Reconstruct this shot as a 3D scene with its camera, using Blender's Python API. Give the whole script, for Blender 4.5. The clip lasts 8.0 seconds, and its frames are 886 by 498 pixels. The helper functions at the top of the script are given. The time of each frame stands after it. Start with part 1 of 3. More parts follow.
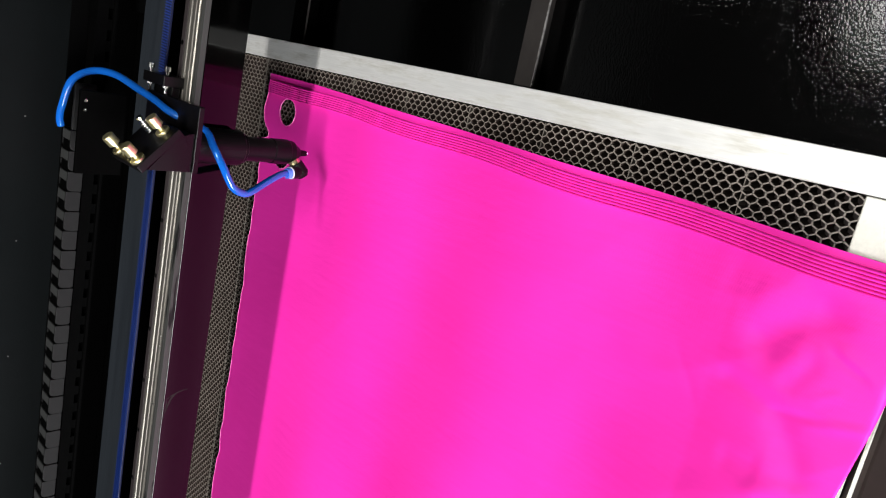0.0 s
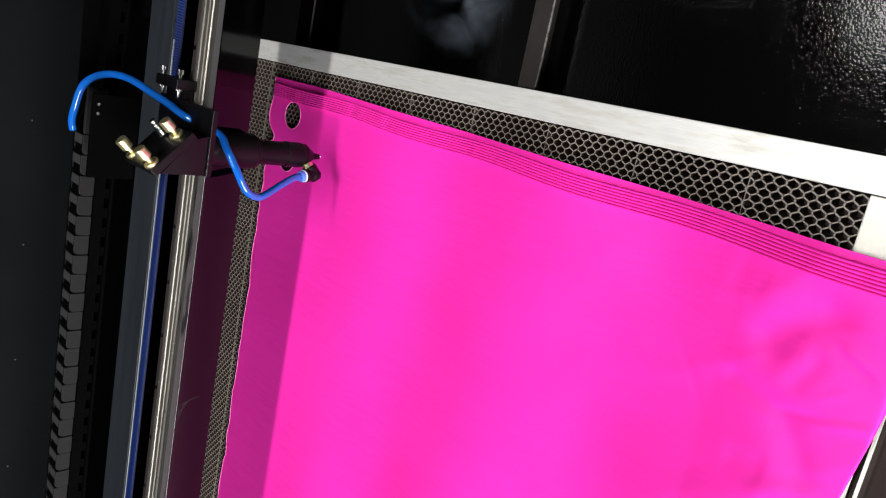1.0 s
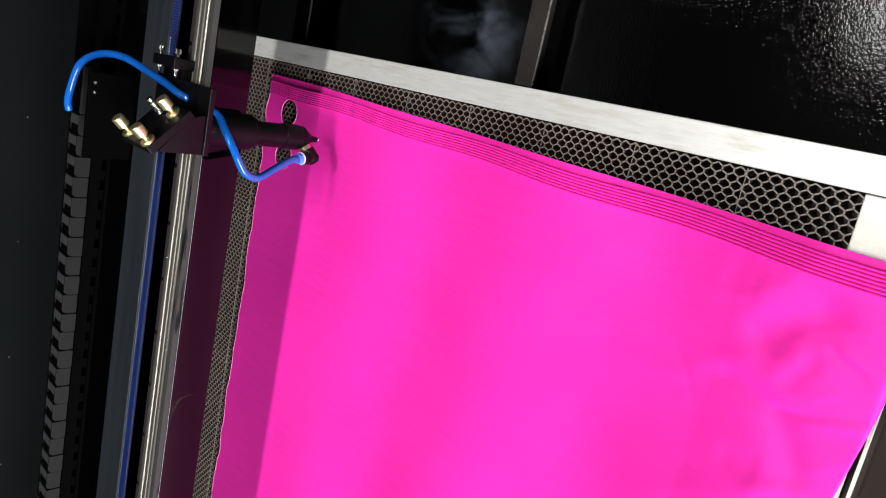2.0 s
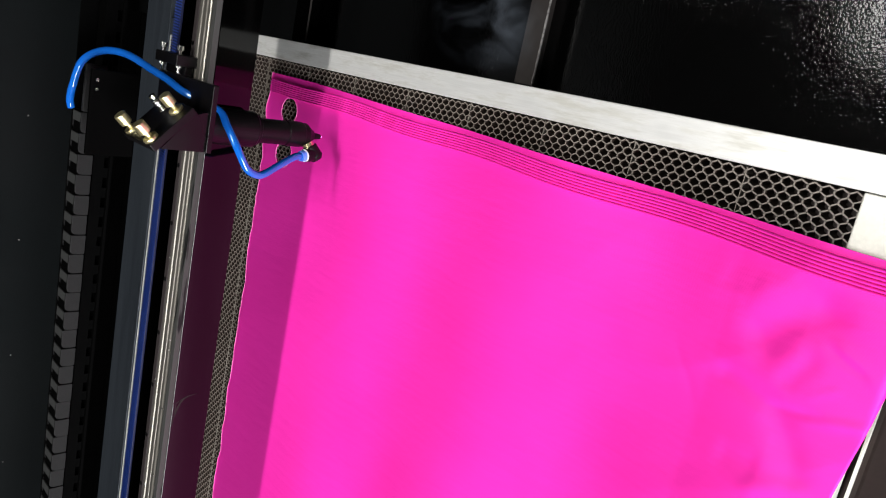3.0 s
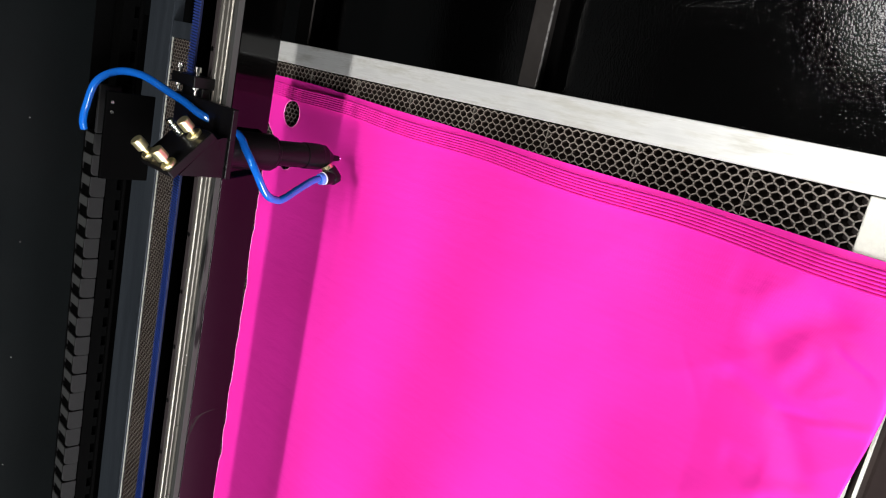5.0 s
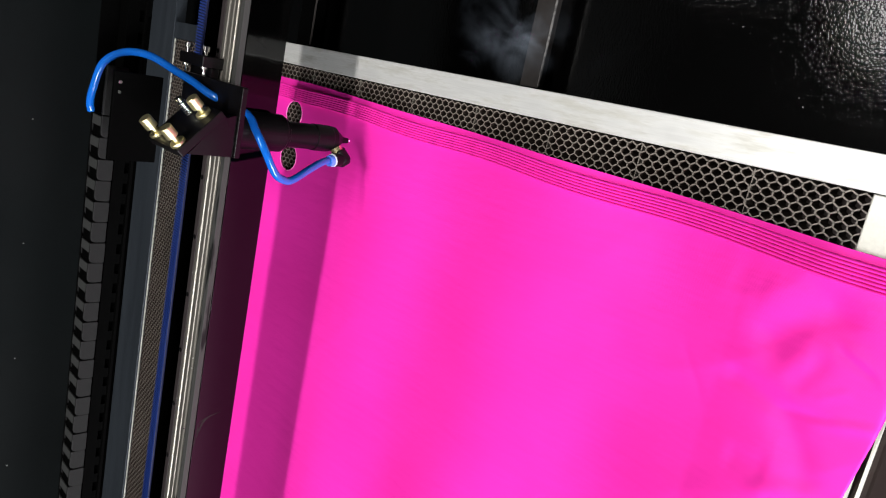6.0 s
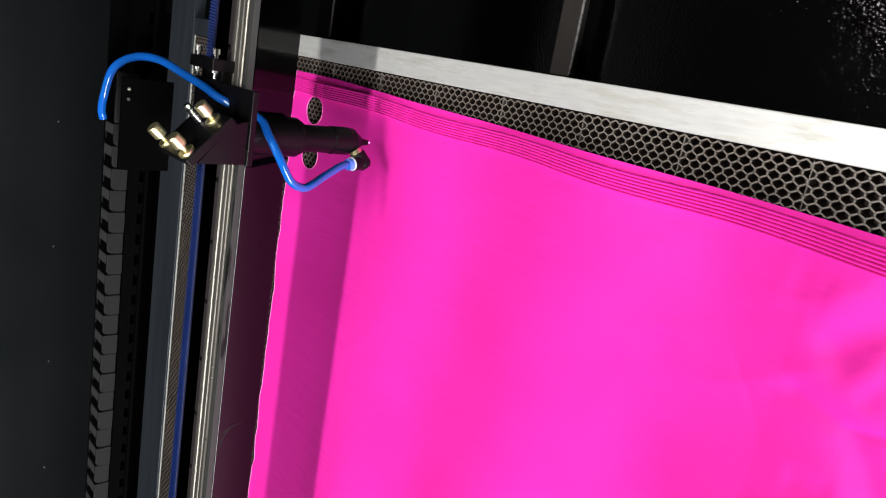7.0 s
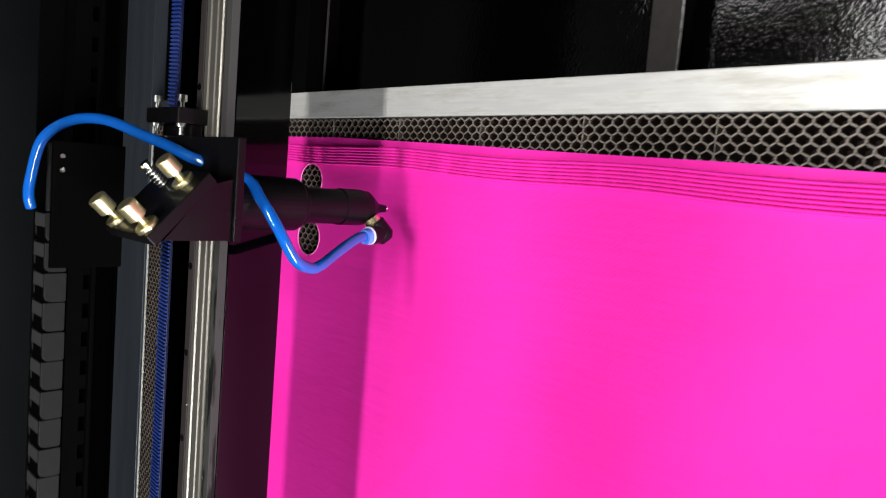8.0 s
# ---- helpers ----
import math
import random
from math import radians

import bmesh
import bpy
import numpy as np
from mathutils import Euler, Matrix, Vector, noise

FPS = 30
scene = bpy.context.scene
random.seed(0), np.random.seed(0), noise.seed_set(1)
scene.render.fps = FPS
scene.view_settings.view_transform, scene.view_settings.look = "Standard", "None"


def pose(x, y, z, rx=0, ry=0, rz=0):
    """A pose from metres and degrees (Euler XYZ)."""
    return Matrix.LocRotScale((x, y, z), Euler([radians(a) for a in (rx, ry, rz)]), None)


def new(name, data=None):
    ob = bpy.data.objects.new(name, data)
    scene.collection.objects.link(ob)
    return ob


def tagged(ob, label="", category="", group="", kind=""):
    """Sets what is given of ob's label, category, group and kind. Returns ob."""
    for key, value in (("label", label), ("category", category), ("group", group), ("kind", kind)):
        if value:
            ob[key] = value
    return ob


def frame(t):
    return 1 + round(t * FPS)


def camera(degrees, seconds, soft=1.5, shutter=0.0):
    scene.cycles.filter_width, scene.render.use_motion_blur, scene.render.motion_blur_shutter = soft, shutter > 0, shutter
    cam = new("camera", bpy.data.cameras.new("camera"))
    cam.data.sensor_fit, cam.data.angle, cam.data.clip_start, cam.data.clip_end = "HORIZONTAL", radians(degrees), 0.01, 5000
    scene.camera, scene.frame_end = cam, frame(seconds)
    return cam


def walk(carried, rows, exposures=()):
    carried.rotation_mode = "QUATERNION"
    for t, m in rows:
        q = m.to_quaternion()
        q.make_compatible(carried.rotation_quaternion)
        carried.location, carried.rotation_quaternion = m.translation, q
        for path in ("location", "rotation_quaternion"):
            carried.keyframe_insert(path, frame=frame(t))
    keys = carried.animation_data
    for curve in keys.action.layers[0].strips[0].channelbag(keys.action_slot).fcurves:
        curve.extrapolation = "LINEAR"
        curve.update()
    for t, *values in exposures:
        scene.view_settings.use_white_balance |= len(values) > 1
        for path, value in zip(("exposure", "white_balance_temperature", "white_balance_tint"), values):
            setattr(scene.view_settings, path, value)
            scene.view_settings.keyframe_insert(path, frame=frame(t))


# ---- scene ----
K = 1.25  # metres per unit of the plan; the bed's top is z = 0, x along the gantry, y away from the operator
cam = camera(63.67, 8.0, soft=1.15, shutter=0.25)
walk(cam, [
    (0, pose(0.0144, -0.3546, 0.4802, -2.03, 43.84, -74.06)),
    (0.5, pose(0.0149, -0.3568, 0.4815, -1.95, 44.05, -74.07)),
    (1, pose(0.0135, -0.3562, 0.4826, -2.01, 44.18, -74.37)),
    (1.5, pose(0.0107, -0.3565, 0.4809, -1.55, 43.96, -73.94)),
    (3, pose(0.0121, -0.3580, 0.4806, -1.85, 44.03, -73.96)),
    (3.5, pose(0.0137, -0.3570, 0.4804, -2.05, 44.28, -74.43)),
    (4, pose(0.0130, -0.3547, 0.4813, -1.97, 43.86, -74.25)),
    (4.5, pose(0.0110, -0.3551, 0.4815, -1.49, 43.93, -73.73)),
    (6, pose(0.0110, -0.3551, 0.4831, -1.72, 44.16, -74.10)),
    (6.5, pose(0.0109, -0.3547, 0.4817, -2.08, 44.20, -73.95)),
    (7, pose(0.0146, -0.3312, 0.4499, -3.81, 46.97, -75.80)),
    (7.5, pose(-0.0166, -0.2613, 0.4115, -0.41, 45.96, -78.48)),
    (7.8, pose(-0.0333, -0.2030, 0.3995, -1.31, 43.97, -82.51)),
    (8, pose(-0.0520, -0.1672, 0.3810, -0.53, 43.91, -83.63)),
])

# ---- light: a closed workshop with unseen ceiling lamps and an added fill ----
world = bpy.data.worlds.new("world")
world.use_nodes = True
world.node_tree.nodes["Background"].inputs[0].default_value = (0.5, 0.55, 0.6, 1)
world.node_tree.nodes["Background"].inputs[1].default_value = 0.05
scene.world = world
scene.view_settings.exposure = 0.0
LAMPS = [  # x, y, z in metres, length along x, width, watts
    # unseen; the first set from the beam's shadow, the others from deck highlights
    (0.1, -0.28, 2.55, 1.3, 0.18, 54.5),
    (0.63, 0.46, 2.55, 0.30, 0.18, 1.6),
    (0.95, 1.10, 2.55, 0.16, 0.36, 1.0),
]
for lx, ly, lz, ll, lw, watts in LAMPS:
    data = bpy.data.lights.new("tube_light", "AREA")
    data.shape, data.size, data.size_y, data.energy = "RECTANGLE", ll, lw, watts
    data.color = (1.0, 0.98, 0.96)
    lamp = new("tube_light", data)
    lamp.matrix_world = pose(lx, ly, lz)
# fill light added behind the operator, where no source is known
FILL_SPAN = (-3.1, -0.5, 0.30, 1.45)  # x from, x to, z from, z to in metres
fill = bpy.data.lights.new("front_fill", "AREA")
fill.shape, fill.size, fill.size_y, fill.energy = "RECTANGLE", FILL_SPAN[1] - FILL_SPAN[0], FILL_SPAN[3] - FILL_SPAN[2], 245
fill.color = (0.97, 0.98, 1.0)
new("front_fill", fill).matrix_world = pose((FILL_SPAN[0] + FILL_SPAN[1]) / 2, -2.42, (FILL_SPAN[2] + FILL_SPAN[3]) / 2, 90, 0, 0)


# ---- materials ----
def shader(name, color, rough=0.5, metal=0.0, spec=0.5):
    m = bpy.data.materials.new(name)
    m.use_nodes = True
    b = m.node_tree.nodes["Principled BSDF"]
    b.inputs["Base Color"].default_value = (*color, 1)
    b.inputs["Roughness"].default_value = rough
    b.inputs["Metallic"].default_value = metal
    b.inputs["Specular IOR Level"].default_value = spec
    return m, m.node_tree, b


def node(nt, kind, **values):
    n = nt.nodes.new(kind)
    for key, v in values.items():
        n.inputs[key.replace("_", " ")].default_value = v
    return n


def coords(nt, scale=(1, 1, 1)):
    tc = nt.nodes.new("ShaderNodeTexCoord")
    mp = nt.nodes.new("ShaderNodeMapping")
    mp.inputs["Scale"].default_value = scale
    nt.links.new(tc.outputs["Object"], mp.inputs["Vector"])
    return mp.outputs["Vector"]


def noise_tex(nt, vec, scale, detail=4.0, rough=0.55):
    n = node(nt, "ShaderNodeTexNoise", Scale=scale, Detail=detail, Roughness=rough)
    nt.links.new(vec, n.inputs["Vector"])
    return n.outputs["Fac"]


def ramp(nt, fac, stops):
    r = nt.nodes.new("ShaderNodeValToRGB")
    el = r.color_ramp.elements
    while len(el) < len(stops):
        el.new(0.5)
    for e, (pos, c) in zip(el, stops):
        e.position, e.color = pos, (*c, 1)
    nt.links.new(fac, r.inputs["Fac"])
    return r.outputs["Color"]


def bump(nt, b, height, strength, dist, prior=None):
    n = nt.nodes.new("ShaderNodeBump")
    n.inputs["Strength"].default_value = strength
    n.inputs["Distance"].default_value = dist
    nt.links.new(height, n.inputs["Height"])
    if prior is not None:
        nt.links.new(prior, n.inputs["Normal"])
    nt.links.new(n.outputs["Normal"], b.inputs["Normal"])
    return n.outputs["Normal"]


def worn(name, color, rough, metal=0.0, spec=0.5, grain=400.0, spread=0.25, relief=0.0002, stretch=(1, 1, 1), rough_spread=0.15):
    """A surface with colour drift at two scales, uneven gloss and a fine relief."""
    m, nt, b = shader(name, color, rough, metal, spec)
    v = coords(nt, stretch)
    big, fine = noise_tex(nt, v, grain / 25, 3.0), noise_tex(nt, v, grain, 5.0)
    mix = nt.nodes.new("ShaderNodeMath")
    mix.operation = "MULTIPLY_ADD"
    nt.links.new(big, mix.inputs[0])
    mix.inputs[1].default_value = 0.6
    half = nt.nodes.new("ShaderNodeMath")
    half.operation = "MULTIPLY"
    half.inputs[1].default_value = 0.4
    nt.links.new(fine, half.inputs[0])
    nt.links.new(half.outputs[0], mix.inputs[2])
    lo, hi = [c * (1 - spread) for c in color], [min(1.0, c * (1 + spread)) for c in color]
    nt.links.new(ramp(nt, mix.outputs[0], [(0.3, lo), (0.7, hi)]), b.inputs["Base Color"])
    r0, r1 = max(0.02, rough - rough_spread), min(1.0, rough + rough_spread)
    nt.links.new(ramp(nt, big, [(0.3, (r0,) * 3), (0.7, (r1,) * 3)]), b.inputs["Roughness"])
    if relief:
        bump(nt, b, fine, 0.4, relief)
    return m


def cloth_material():
    m, nt, b = shader("magenta_cloth", (0.85, 0.020, 0.42), 0.55, 0.0, 0.14)
    b.inputs["Sheen Weight"].default_value = 0.06
    b.inputs["Sheen Tint"].default_value = (1.0, 0.35, 0.85, 1)
    v = coords(nt)
    drift = noise_tex(nt, v, 7.0, 2.0)
    nt.links.new(ramp(nt, drift, [(0.3, (0.84, 0.020, 0.375)), (0.7, (0.90, 0.025, 0.425))]), b.inputs["Base Color"])
    weave = node(nt, "ShaderNodeTexWave", Scale=420.0, Distortion=1.5, Detail=1.0)
    nt.links.new(v, weave.inputs["Vector"])
    n = bump(nt, b, weave.outputs["Fac"], 0.12, 0.0003)
    n = bump(nt, b, noise_tex(nt, v, 60.0, 3.0), 0.10, 0.003, n)
    # faint pulled wrinkles
    bump(nt, b, noise_tex(nt, coords(nt, (75, 13, 20)), 1.0, 2.0), 0.16, 0.004, n)
    return m


def powder_coat():
    m, nt, b = shader("black_powder_coat", (0.0006, 0.0006, 0.0006), 0.08, 0.0, 1.0)
    v = coords(nt)
    peel = noise_tex(nt, v, 680.0, 0.5, 0.5)
    n = bump(nt, b, peel, 0.27, 0.0004)
    bump(nt, b, noise_tex(nt, v, 1300.0, 1.0), 0.10, 0.0002, n)
    nt.links.new(ramp(nt, noise_tex(nt, v, 9.0, 4.0), [(0.35, (0.06,) * 3), (0.7, (0.11,) * 3)]), b.inputs["Roughness"])
    return m


def smudged_bar():
    """Brushed aluminium with cloudy finger smudges that dull and darken it."""
    m, nt, b = shader("brushed_aluminium", (0.82, 0.82, 0.79), 0.4, 0.52, 0.5)
    brushed = noise_tex(nt, coords(nt, (900, 30, 900)), 1.0, 3.0, 0.6)
    smudge = noise_tex(nt, coords(nt, (90, 16, 40)), 1.0, 4.0, 0.65)
    base = ramp(nt, brushed, [(0.3, (0.76, 0.76, 0.73)), (0.7, (0.86, 0.86, 0.83))])
    stain = ramp(nt, smudge, [(0.50, (1.0, 1.0, 1.0)), (0.66, (0.76, 0.75, 0.71))])
    mix = nt.nodes.new("ShaderNodeMixRGB")
    mix.blend_type = "MULTIPLY"
    mix.inputs["Fac"].default_value = 1.0
    nt.links.new(base, mix.inputs["Color1"])
    nt.links.new(stain, mix.inputs["Color2"])
    nt.links.new(mix.outputs["Color"], b.inputs["Base Color"])
    nt.links.new(ramp(nt, smudge, [(0.40, (0.37,) * 3), (0.66, (0.52,) * 3)]), b.inputs["Roughness"])
    bump(nt, b, brushed, 0.25, 0.00005)
    return m


def patched():
    """Bare grey strip with long dark patches."""
    m, nt, b = shader("dark_patched_steel", (0.1, 0.1, 0.095), 0.6, 0.0, 0.08)
    patches = noise_tex(nt, coords(nt, (16, 90, 90)), 1.0, 3.0, 0.6)
    nt.links.new(ramp(nt, patches, [(0.36, (0.008, 0.008, 0.008)), (0.42, (0.042, 0.042, 0.040))]), b.inputs["Base Color"])
    nt.links.new(ramp(nt, patches, [(0.36, (0.5,) * 3), (0.42, (0.65,) * 3)]), b.inputs["Roughness"])
    return m


def glow(name, color, strength):
    m, nt, b = shader(name, color)
    b.inputs["Emission Color"].default_value = (*color, 1)
    b.inputs["Emission Strength"].default_value = strength
    return m


CLOTH = cloth_material()
POWDER = powder_coat()
PATCHED = patched()
RESIDUE = worn("dry_grey_residue", (0.016, 0.011, 0.012), 0.8, 0.0, 0.1, 900.0, 0.5, 0.0)
RIM = worn("fused_cloth_rim", (0.85, 0.20, 0.50), 0.4, 0.0, 0.5, 300.0, 0.2, 0.0)
ALU = smudged_bar()
ALU_DULL = worn("dull_aluminium", (0.62, 0.62, 0.56), 0.5, 0.5, 0.5, 500.0, 0.12, 0.0001)
# the frame's aluminium with its shade put into a dark grey
SHADED_ALU = worn("shaded_frame_aluminium", (0.034, 0.041, 0.050), 0.45, 0.3, 0.3, 300.0, 0.15, 0.0001, (0.3, 4, 4))
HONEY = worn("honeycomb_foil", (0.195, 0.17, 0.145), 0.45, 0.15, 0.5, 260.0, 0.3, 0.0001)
# cell walls: soot, with the shade inside the cells put into the colour
SOOT_SHADE = worn("soot_shade_foil", (0.042, 0.029, 0.024), 0.6, 0.0, 0.25, 260.0, 0.35, 0.0001)
TRAY = worn("brown_sooty_tray", (0.018, 0.011, 0.009), 0.75, 0.0, 0.3, 120.0, 0.4, 0.0006)
APRON = worn("dark_brown_paint", (0.017, 0.011, 0.010), 0.6, 0.0, 0.12, 120.0, 0.3, 0.0003)
GLOSS = worn("black_gloss_paint", (0.0003, 0.0003, 0.0003), 0.06, 0.0, 0.29, 200.0, 0.3, 0.0, (0.3, 1, 1), 0.03)
CHANNEL = worn("satin_black_channel", (0.0025, 0.0028, 0.003), 0.35, 0.0, 0.12, 200.0, 0.3, 0.0, (0.3, 1, 1))
MATT = worn("matt_black", (0.0009, 0.0009, 0.0009), 0.75, 0.0, 0.015, 260.0, 0.3, 0.0001)
ANOD = worn("black_anodised", (0.0022, 0.0018, 0.0021), 0.40, 0.0, 0.2, 260.0, 0.3, 0.0001)
DARKSTEEL = worn("dark_brown_steel", (0.026, 0.021, 0.021), 0.55, 0.0, 0.15, 240.0, 0.25, 0.0001, (0.3, 2, 2))
STEEL = worn("ground_rail_steel", (0.33, 0.31, 0.27), 0.34, 0.85, 0.5, 600.0, 0.15, 0.0001, (0.1, 5, 5), 0.08)
SCREW_DULL = worn("chipped_bare_steel", (0.22, 0.21, 0.20), 0.5, 0.4, 0.5, 900.0, 0.5, 0.0)
SCREW = worn("bright_screw_steel", (0.75, 0.75, 0.73), 0.22, 1.0, 0.5, 600.0, 0.1, 0.0)
BRASS = worn("pale_brass", (0.96, 0.80, 0.45), 0.30, 0.95, 0.5, 500.0, 0.15, 0.00005)
CHAIN = worn("grey_black_plastic", (0.0100, 0.0100, 0.0100), 0.55, 0.0, 0.10, 300.0, 0.3, 0.0002)
# lighter than the links: light on the bars' tops put into the colour
CHAIN_BAR = worn("lightened_crossbar", (0.034, 0.035, 0.034), 0.5, 0.0, 0.3, 300.0, 0.3, 0.0002)
BELT = worn("blue_belt_rubber", (0.002, 0.004, 0.032), 0.5, 0.0, 0.4, 300.0, 0.25, 0.0001)
BELT_TOOTH = worn("blue_belt_tooth", (0.013, 0.036, 0.19), 0.4, 0.0, 0.5, 300.0, 0.2, 0.0)
HOSE = worn("blue_polyurethane", (0.004, 0.095, 0.43), 0.08, 0.0, 0.8, 60.0, 0.15, 0.0, (1, 1, 1), 0.04)
COLLAR = worn("pale_blue_collar", (0.10, 0.22, 0.80), 0.3, 0.0, 0.5, 200.0, 0.1, 0.0)
GASKET = worn("white_ring", (0.72, 0.74, 0.80), 0.4, 0.0, 0.5, 200.0, 0.1, 0.0)
RIB = worn("worn_grey_rib", (0.022, 0.019, 0.0175), 0.55, 0.0, 0.25, 180.0, 0.35, 0.0003)
PANEL = worn("blue_black_panel", (0.0020, 0.0030, 0.0033), 0.6, 0.0, 0.08, 60.0, 0.3, 0.0003)
# unseen walls and ceiling, dark so the black parts reflect little
WALLS = worn("grey_wall_paint", (0.06, 0.06, 0.058), 0.8, 0.0, 0.2, 40.0, 0.1, 0.0003)
CEILING = worn("grey_ceiling_paint", (0.03, 0.03, 0.029), 0.8, 0.0, 0.2, 40.0, 0.05, 0.0003)
FLOOR = worn("grey_concrete", (0.15, 0.145, 0.14), 0.7, 0.0, 0.3, 30.0, 0.2, 0.0005)


def smoke_material():
    """Thin white smoke: mostly clear, denser in curled threads, fading out towards the rim of its puff."""
    m = bpy.data.materials.new("thin_smoke")
    m.use_nodes = True
    nt = m.node_tree
    nt.nodes.remove(nt.nodes["Principled BSDF"])
    out = nt.nodes["Material Output"]
    clear, body, mixer = (nt.nodes.new(k) for k in ("ShaderNodeBsdfTransparent", "ShaderNodeBsdfDiffuse", "ShaderNodeMixShader"))
    body.inputs["Color"].default_value = (0.62, 0.72, 0.86, 1)
    tc = nt.nodes.new("ShaderNodeTexCoord")
    length = nt.nodes.new("ShaderNodeVectorMath")
    length.operation = "LENGTH"
    nt.links.new(tc.outputs["Object"], length.inputs[0])
    rim = nt.nodes.new("ShaderNodeMapRange")
    rim.interpolation_type = "SMOOTHSTEP"
    for key, v in (("From Min", 0.052), ("From Max", 0.006), ("To Min", 0.0), ("To Max", 0.075)):
        rim.inputs[key].default_value = v
    nt.links.new(length.outputs["Value"], rim.inputs["Value"])
    curl = node(nt, "ShaderNodeTexNoise", Scale=24.0, Detail=3.0, Roughness=0.5, Distortion=0.7)
    nt.links.new(tc.outputs["Object"], curl.inputs["Vector"])
    thread = nt.nodes.new("ShaderNodeMapRange")
    thread.interpolation_type = "SMOOTHSTEP"
    for key, v in (("From Min", 0.42), ("From Max", 0.85), ("To Min", 0.0), ("To Max", 1.0)):
        thread.inputs[key].default_value = v
    nt.links.new(curl.outputs["Fac"], thread.inputs["Value"])
    mul = nt.nodes.new("ShaderNodeMath")
    mul.operation = "MULTIPLY"
    nt.links.new(rim.outputs["Result"], mul.inputs[0])
    nt.links.new(thread.outputs["Result"], mul.inputs[1])
    nt.links.new(mul.outputs[0], mixer.inputs["Fac"])
    nt.links.new(clear.outputs[0], mixer.inputs[1])
    nt.links.new(body.outputs[0], mixer.inputs[2])
    nt.links.new(mixer.outputs[0], out.inputs["Surface"])
    return m


SMOKE = smoke_material()
SPARK = glow("laser_spark", (1.0, 0.30, 0.75), 4.0)


# ---- mesh helpers (plan units) ----
def thing(name, at, label, category, group="", kind=""):
    ob = new(name)
    ob.location = Vector(at) * K
    ob.empty_display_size = 0.02
    return tagged(ob, label, category, group, kind)


def origin(ob):
    o = Vector((0, 0, 0))
    while ob is not None:
        o = o + Vector(ob.location)
        ob = ob.parent
    return o


def part(name, bm, material, parent=None, label="", smooth=False):
    """Links bm, drawn in plan units at its place in the whole plan, as one mesh under a thing or part."""
    me = bpy.data.meshes.new(name)
    off = origin(parent)
    for v in bm.verts:
        v.co = v.co * K - off
    if smooth:
        for f in bm.faces:
            f.smooth = True
    bm.to_mesh(me)
    bm.free()
    me.materials.append(material)
    ob = new(name, me)
    ob.parent = parent
    if label:
        tagged(ob, label)
    return ob


def solo(name, bm, material, label, category="", kind="", group="", smooth=False):
    return tagged(part(name, bm, material, None, "", smooth), label, category, group, kind)


def box(bm, x0, x1, y0, y1, z0, z1, bevel=0.0):
    made = bmesh.ops.create_cube(bm, size=1.0)["verts"]
    for v in made:
        v.co = Vector(((x0 + x1) / 2 + v.co.x * (x1 - x0), (y0 + y1) / 2 + v.co.y * (y1 - y0), (z0 + z1) / 2 + v.co.z * (z1 - z0)))
    if bevel:
        edges = list({e for v in made for e in v.link_edges})
        bmesh.ops.bevel(bm, geom=edges, offset=bevel, segments=2, affect="EDGES", profile=0.6)
    return bm


def solid(x0, x1, y0, y1, z0, z1, bevel=0.0):
    return box(bmesh.new(), x0, x1, y0, y1, z0, z1, bevel)


def lathe(bm, base, axis, profile, seg=28):
    """Turns a profile of (distance along the axis, radius) about the axis from base; ends are closed."""
    axis = Vector(axis).normalized()
    side = axis.orthogonal().normalized()
    other = axis.cross(side)
    rings = []
    for d, r in profile:
        c = Vector(base) + axis * d
        rings.append([bm.verts.new(c + (side * math.cos(a) + other * math.sin(a)) * r) for a in (2 * math.pi * i / seg for i in range(seg))])
    for a, b in zip(rings, rings[1:]):
        for i in range(seg):
            bm.faces.new((a[i], a[(i + 1) % seg], b[(i + 1) % seg], b[i]))
    bm.faces.new(list(reversed(rings[0])))
    bm.faces.new(rings[-1])
    return bm


def turned(base, axis, profile, seg=28):
    return lathe(bmesh.new(), base, axis, profile, seg)


def spline(points, steps=10):
    """A smooth run of points through the given ones."""
    pts = [Vector(q) for q in points]
    pts = [2 * pts[0] - pts[1]] + pts + [2 * pts[-1] - pts[-2]]
    out = []
    for i in range(1, len(pts) - 2):
        a, b, c, d = pts[i - 1 : i + 3]
        for s in range(steps):
            u = s / steps
            out.append(0.5 * ((2 * b) + (c - a) * u + (2 * a - 5 * b + 4 * c - d) * u * u + (3 * b - a - 3 * c + d) * u ** 3))
    out.append(pts[-2])
    return out


def pipe(bm, points, r, seg=16):
    ref = None
    rings = []
    for i, c in enumerate(points):
        d = (points[min(i + 1, len(points) - 1)] - points[max(i - 1, 0)]).normalized()
        ref = d.orthogonal().normalized() if ref is None else (ref - d * ref.dot(d)).normalized()
        o = d.cross(ref)
        rings.append([bm.verts.new(c + (ref * math.cos(a) + o * math.sin(a)) * r) for a in (2 * math.pi * j / seg for j in range(seg))])
    for a, b in zip(rings, rings[1:]):
        for j in range(seg):
            bm.faces.new((a[j], a[(j + 1) % seg], b[(j + 1) % seg], b[j]))
    bm.faces.new(list(reversed(rings[0])))
    bm.faces.new(rings[-1])
    return bm


